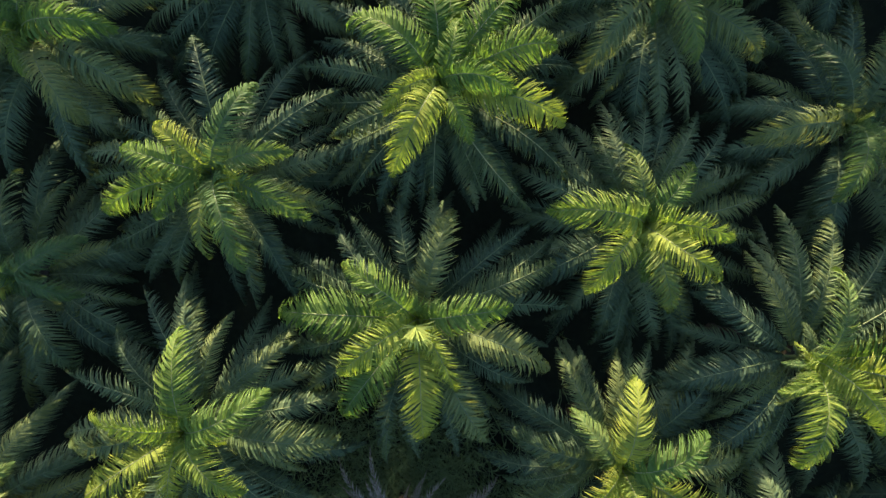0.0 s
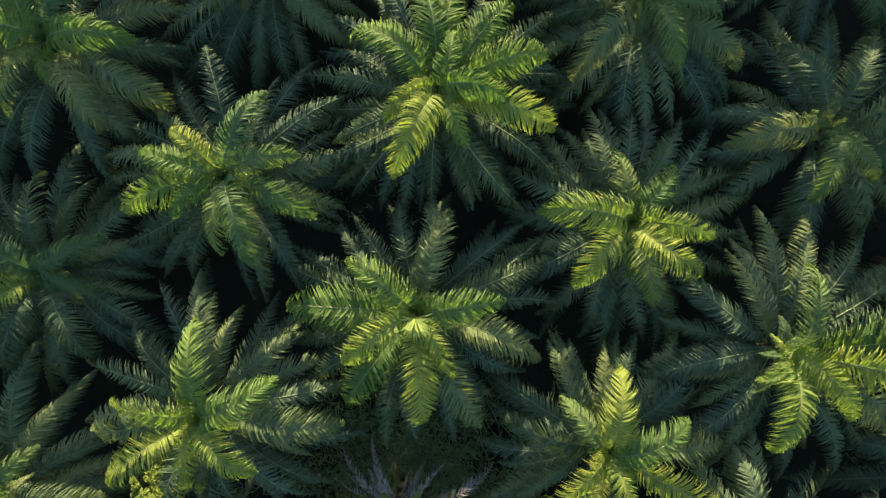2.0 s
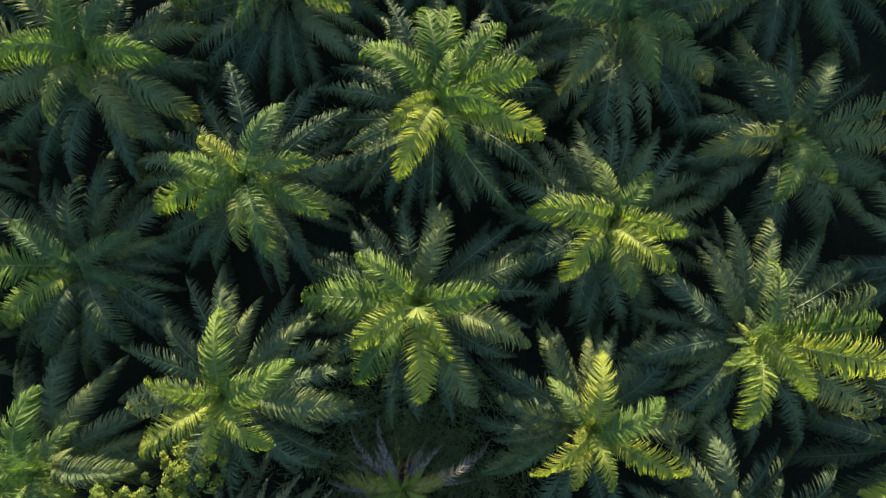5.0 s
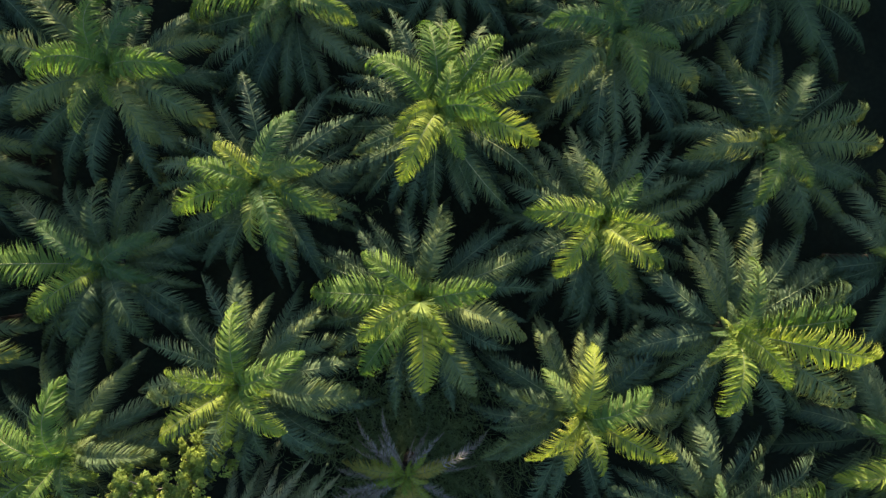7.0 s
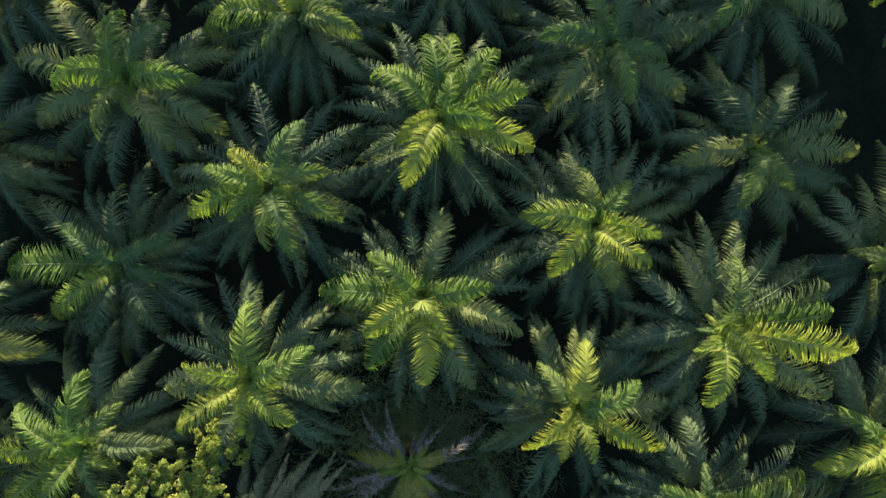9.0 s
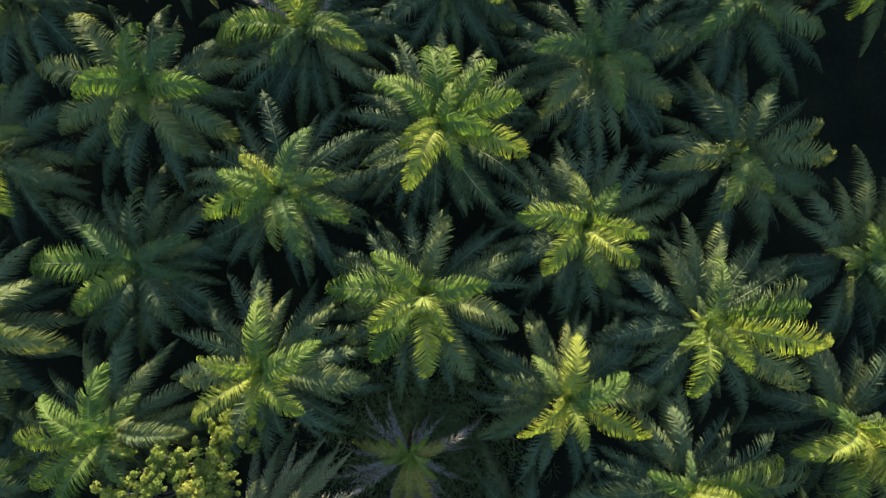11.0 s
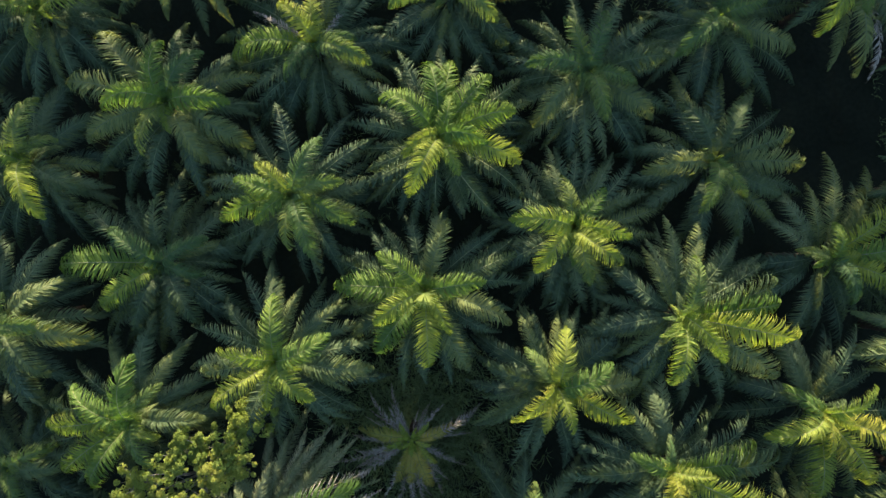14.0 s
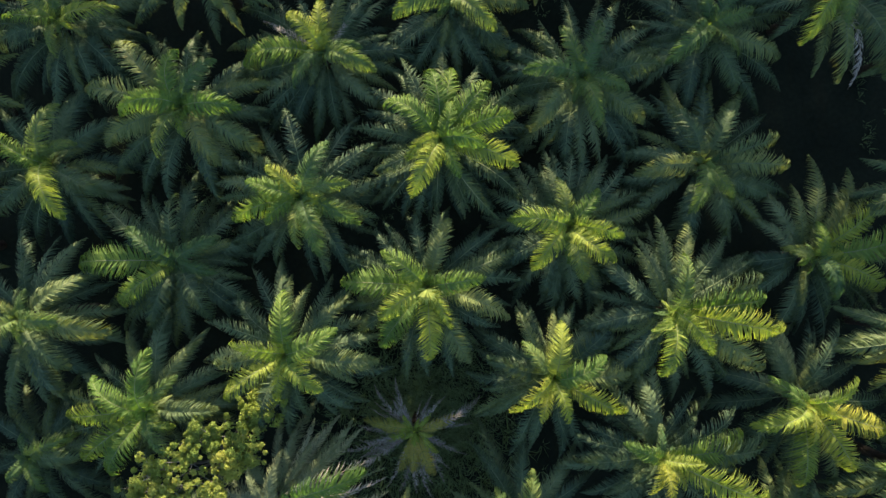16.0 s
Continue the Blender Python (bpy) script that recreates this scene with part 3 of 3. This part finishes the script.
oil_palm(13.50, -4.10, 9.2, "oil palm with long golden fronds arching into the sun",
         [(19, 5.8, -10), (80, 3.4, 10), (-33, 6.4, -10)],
         [(34, 4.7, -5), (29, 6.4), (-165, 4.3), (-176, 3.8), (-143, 4.1), (-112, 4.8, -15), (-70, 4.3), (75, 6.0), (94, 5.7), (51, 6.4), (33, 6.4), (148, 3.7), (115, 4.3), (-115, 5.6), (-48, 6.0), (-35, 6.4)], 19, lit_leaves=[(-103, 3.8, -25), (128, 0.8, -30), (-140, 1.6, -50), (7, 5.6, -10)], lit_gold=[(-11, 6.4, -15), (-52, 3.1, -45)])
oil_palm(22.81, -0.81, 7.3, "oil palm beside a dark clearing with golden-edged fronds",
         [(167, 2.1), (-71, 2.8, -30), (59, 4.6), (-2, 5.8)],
         [(84, 6.4, 5), (-162, 4.1), (-72, 4.0), (60, 6.4), (46, 6.4), (-38, 6.1), (124, 3.2), (98, 4.5), (-96, 3.5)], 20, lit_leaves=[(92, 2.0, 20), (-149, 1.1), (9, 1.7), (-28, 4.6, -20), (37, 5.0), (16, 5.5)])
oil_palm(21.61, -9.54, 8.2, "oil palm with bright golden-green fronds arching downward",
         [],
         [(-50, 6.4), (-66, 6.4), (61, 3.3), (-1, 6.4), (-28, 6.4), (90, 2.2), (-100, 6.4)], 21, lit_leaves=[(144, 2.7), (-161, 3.6)], lit_gold=[(28, 3.1, 20), (-18, 5.3), (-31, 2.2), (-57, 5.0, -5), (-92, 5.1, 20), (-95, 2.6)])
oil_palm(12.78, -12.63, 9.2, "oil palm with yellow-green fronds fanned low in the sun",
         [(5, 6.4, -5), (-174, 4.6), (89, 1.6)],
         [(96, 3.7), (43, 3.4), (129, 2.6), (-140, 3.9), (159, 3.6), (-173, 3.7), (104, 4.8)], 22, lit_leaves=[(158, 2.4, 10), (14, 5.0, 10)], lit_gold=[(-3, 2.4, -10), (-52, 2.1, -10), (-22, 6.4, -10), (-110, 2.1), (-78, 2.6)])
oil_palm(4.80, -17.18, 7.5, "lower oil palm with a single lit upright frond",
         [(81, 3.6), (124, 2.9), (37, 2.4), (-87, 1.7), (-167, 2.3), (-25, 2.5)],
         [(125, 5.5), (147, 3.6), (115, 3.5), (38, 4.0), (-4, 3.6), (-177, 4.2)], 23, kinds=GREEN_FRONDS)
oil_palm(-25.18, -12.97, 7.5, "dark green oil palm with bare petioles showing in deep shade",
         [(115, 1.5), (4, 3.8), (-133, 2.0), (-61, 2.3), (-77, 1.5), (25, 3.4)],
         [(79, 4.2), (-38, 3.3), (178, 3.1), (131, 3.7), (-63, 3.7), (-107, 3.5), (42, 3.2)], 24, kinds=GREEN_FRONDS)
sickly_palm(-1.89, -12.25, 4.7,
            [(169, 3.3), (156, 1.9), (-162, 2.0), (-114, 2.8), (-90, 2.7), (-65, 3.1), (-42, 2.0), (23, 2.6), (46, 1.4), (-116, 1.7), (-69, 1.6)],
            [(127, 2.4), (111, 3.6), (133, 3.9), (64, 2.5), (47, 2.8), (27, 4.7), (157, 3.2), (176, 3.7), (-164, 5.7), (-153, 3.7), (-169, 3.7), (4, 3.7), (-27, 3.7), (-49, 3.5), (-62, 3.9), (-75, 4.8), (-89, 4.2), (-105, 4.2), (-116, 4.3), (-144, 4.8)], 41)
# palms added out of view: leaves reach in, heights set to shade the rest
random_palm(-14.9, 17.6, 9.4, "mature oil palm with arching feathery green fronds in a dense plantation", 60, EDGE_FRONDS)
random_palm(-31.4, 9.6, 9.2, "mature oil palm with arching feathery green fronds in a dense plantation", 61, EDGE_FRONDS)
random_palm(-32.2, 0.1, 9.0, "mature oil palm with arching feathery green fronds in a dense plantation", 62, EDGE_FRONDS)
random_palm(-32.8, -8.6, 9.3, "mature oil palm with arching feathery green fronds in a dense plantation", 63, EDGE_FRONDS)
random_palm(-25.9, -20.7, 8.4, "mature oil palm with arching feathery green fronds in a dense plantation", 64, EDGE_FRONDS)
random_palm(-17.8, -18.6, 8.7, "mature oil palm with arching feathery green fronds in a dense plantation", 65, EDGE_FRONDS)
random_palm(-2.7, -19.9, 9.0, "mature oil palm with arching feathery green fronds in a dense plantation", 66, EDGE_FRONDS)
random_palm(12.2, -21.2, 9.3, "mature oil palm with arching feathery green fronds in a dense plantation", 67, EDGE_FRONDS)
random_palm(20.2, -17.9, 8.4, "mature oil palm with arching feathery green fronds in a dense plantation", 68, EDGE_FRONDS)
random_palm(30.2, 12.5, 9.4, "mature oil palm with arching feathery green fronds in a dense plantation", 69, EDGE_FRONDS)
random_palm(29.8, 3.7, 9.0, "mature oil palm with arching feathery green fronds in a dense plantation", 70, EDGE_FRONDS)
random_palm(29.2, -5.4, 9.3, "mature oil palm with arching feathery green fronds in a dense plantation", 71, EDGE_FRONDS)
random_palm(28.6, -14.0, 8.4, "mature oil palm with arching feathery green fronds in a dense plantation", 72, EDGE_FRONDS)
random_palm(8.0, 19.7, 9.5, "mature oil palm with arching feathery green fronds in a dense plantation", 73, EDGE_FRONDS)
random_palm(16.3, 21.4, 9.4, "mature oil palm with arching feathery green fronds in a dense plantation", 74, EDGE_FRONDS)
random_palm(-7.1, 21.0, 7.8, "mature oil palm with arching feathery green fronds in a dense plantation", 75, EDGE_FRONDS)
random_palm(0.6, 23.5, 7.4, "mature oil palm with arching feathery green fronds in a dense plantation", 76, EDGE_FRONDS)
random_palm(-22.9, 22.9, 9.6, "mature oil palm with arching feathery green fronds in a dense plantation", 77, EDGE_FRONDS)
random_palm(24.3, 24.4, 9.6, "mature oil palm with arching feathery green fronds in a dense plantation", 78, EDGE_FRONDS)
random_palm(-30.1, 18.2, 9.6, "mature oil palm with arching feathery green fronds in a dense plantation", 79, EDGE_FRONDS)
random_palm(-10.3, -24.7, 8.4, "mature oil palm with arching feathery green fronds in a dense plantation", 80, EDGE_FRONDS)
random_palm(4.8, -25.4, 8.7, "mature oil palm with arching feathery green fronds in a dense plantation", 81, EDGE_FRONDS)
random_palm(-33.2, -17.4, 9.0, "mature oil palm with arching feathery green fronds in a dense plantation", 82, EDGE_FRONDS)
random_palm(28.5, -23.0, 9.3, "mature oil palm with arching feathery green fronds in a dense plantation", 83, EDGE_FRONDS)

def unseen_plantation(half, seed):
    """Unseen palms, added all round to block low light below crowns: one joined mesh."""
    rng = random.Random(seed)
    shapes = {}
    for key, (_, blades, unit, turn, _) in FAR_FRONDS.items():
        co = np.empty(len(blades.vertices) * 3, dtype=np.float32)
        blades.vertices.foreach_get("co", co)
        shapes[key] = (co.reshape(-1, 3), [tuple(p.vertices) for p in blades.polygons], unit, turn)
    verts, faces, base = [], [], 0
    # rows run further out towards the sun, stopping light from slipping under
    for j in range(-9, 19):
        for i in range(-9, 10):
            x, y = 9.1 * i + 4.5 * (j % 2) + rng.uniform(-0.6, 0.6), 7.9 * j + rng.uniform(-0.6, 0.6)
            if abs(x) > half or y < -half or (abs(x) < 39 and -32 < y < 29):
                continue
            h = 8.7 + rng.uniform(-0.7, 0.7)
            for k in range(19):
                tier = (1, 1, 3, 3, 3, 5, 5, 5, 6, 6, 6, 6, 7, 7, 7, 7, 7, 7, 7)[k]
                co, fs, unit, turn = shapes[tier, 2 + rng.randrange(2)]
                size = rng.uniform(4.8, 5.8)
                m = np.array(pose(x, y, h - 0.05 * k, 0, 0, 137.5 * k + 40 * i + 70 * j))[:3]
                verts.append((co * size) @ m[:, :3].T + m[:, 3])
                faces += [tuple(base + q for q in f) for f in fs]
                base += len(co)
            v, f = tube([Vector((x, y, -0.2)), Vector((x, y, h))], [0.4, 0.4], 5)
            verts.append(np.array([tuple(p) for p in v]))
            faces += [tuple(base + q for q in g) for g in f]
            base += len(v)
    ob = mesh_object("far_palms", mesh_data("far_palms", np.concatenate(verts).tolist(), faces, LEAF_MATURE))
    return tagged(ob, "unseen green oil palms added on all sides to block low light", "palm trees", kind="stuff")


unseen_plantation(76.0, 3)

# ---- leafy tree ----
def leaf_clump(c, size, rng, lv, lf):
    """A domed tuft of leaves that face outwards and up."""
    for k in range(56):
        n = Vector((rng.gauss(0, 0.75), rng.gauss(0, 0.75), abs(rng.gauss(0.75, 0.4)))).normalized()
        p = c + n * (size * rng.uniform(0.55, 1.1))
        tilt = (n + Vector((rng.gauss(0, 0.35), rng.gauss(0, 0.35), 0.4))).normalized()
        a = rng.uniform(0, 6.283)
        u = tilt.cross(Vector((math.cos(a), math.sin(a), 0.2))).normalized()
        w = tilt.cross(u)
        ln, wd = rng.uniform(0.06, 0.13), rng.uniform(0.03, 0.055)
        b = len(lv)
        lv += [p - u * ln, p + w * wd + tilt * 0.015, p + u * ln - tilt * 0.03, p - w * wd + tilt * 0.015]
        lf.append((b, b + 1, b + 2, b + 3))


def broadleaf_tree(x, y, height, spread, seed):
    rng = random.Random(seed)
    tree = tagged(new("broadleaf_tree"), "yellow-green broadleaf tree with small clustered leaves between the palms", "tree")
    tree.matrix_world = pose(x, y, 0)
    fork = Vector((0.2, -0.1, height * 0.5))
    v, f = tube([Vector((0, 0, -0.2)), Vector((0.1, 0.05, height * 0.25)), fork], [0.24, 0.18, 0.14])
    mesh_object("trunk", mesh_data("trunk", v, f, BARK_PALE, True), tree)
    for dx, dy, dz in spread:
        end = Vector((dx, dy, height + dz))
        mid = fork.lerp(end, 0.55) + Vector((rng.uniform(-0.3, 0.3), rng.uniform(-0.3, 0.3), 0.3))
        v, f = tube([fork, mid, end], [0.10, 0.06, 0.02], 5)
        lv, lf = [], []
        for k in range(36):
            way = Vector((rng.gauss(0, 1), rng.gauss(0, 1), rng.gauss(0.0, 0.35))).normalized()
            tuft = end + way * rng.uniform(0.1, 1.25) + Vector((0, 0, rng.uniform(-0.35, 0.1)))
            start = mid.lerp(end, rng.uniform(0.3, 1.0))
            tv, tf = tube([start, start.lerp(tuft, 0.5) + Vector((0, 0, -0.06)), tuft], [0.022, 0.015, 0.008], 4)
            b = len(v)
            v += tv
            f += [tuple(b + q for q in g) for g in tf]
            leaf_clump(tuft, rng.uniform(0.12, 0.34), rng, lv, lf)
        limb = mesh_object("limb", mesh_data("limb", v, f, BARK_PALE, True), tree)
        mesh_object("foliage", mesh_data("foliage", lv, lf, LEAF_TREE), limb)
    return tree


broadleaf_tree(-14.45, -13.85, 10.2, [(-0.1, 2.5, 0.3), (3.0, 3.8, -0.2), (4.0, 4.2, -0.4), (2.7, 2.2, 0.1), (0.9, 2.7, 0.3), (1.7, 1.0, 0.5), (-2.6, 0.4, 0.3), (-1.6, -0.6, 0.5), (0.7, -0.3, 0.7), (-3.7, -1.1, 0.0), (-0.6, 1.2, 0.6), (3.0, 1.7, 0.1), (-1.6, -2.2, 0.3), (0.4, -2.6, 0.3)], 17)

# ---- undergrowth ----
def grass(count, half, seed):
    rng = random.Random(seed)
    verts, faces = [], []
    for i in range(count):
        cx, cy = rng.uniform(-half, half), rng.uniform(-half * 0.6, half * 0.6)
        if noise.noise(Vector((cx * 0.25, cy * 0.25, 7))) < 0.25 or math.hypot(cx - 22.5, cy - 8.0) < 8:
            continue
        tall = 0.0
        if i % 5 < 3:
            cx, cy, tall = -1.6 + rng.gauss(0, 3.0), -12.6 + rng.gauss(0, 3.0), 1.0
        for k in range(7):
            a = rng.uniform(0, 6.283)
            d = Vector((math.cos(a), math.sin(a), 0))
            p = Vector((cx, cy, -0.15)) + d * rng.uniform(0, 0.12)
            h = rng.uniform(0.3, 0.8) + tall * rng.uniform(0.2, 1.0)
            s = Vector((-d.y, d.x, 0)) * (0.014 + 0.006 * tall)
            b = len(verts)
            verts += [p - s, p + s, p + d * (h * 0.25) + Vector((0, 0, h * 0.7)) + s, p + d * (h * 0.25) + Vector((0, 0, h * 0.7)) - s, p + d * (h * 0.7) + Vector((0, 0, h))]
            faces += [(b, b + 1, b + 2, b + 3), (b + 3, b + 2, b + 4)]
    ob = mesh_object("grass", mesh_data("grass", verts, faces, LEAF_GRASS))
    return tagged(ob, "shaded rough grass on the ground between palm trunks", "grass", kind="stuff")


grass(13000, 32.0, 5)
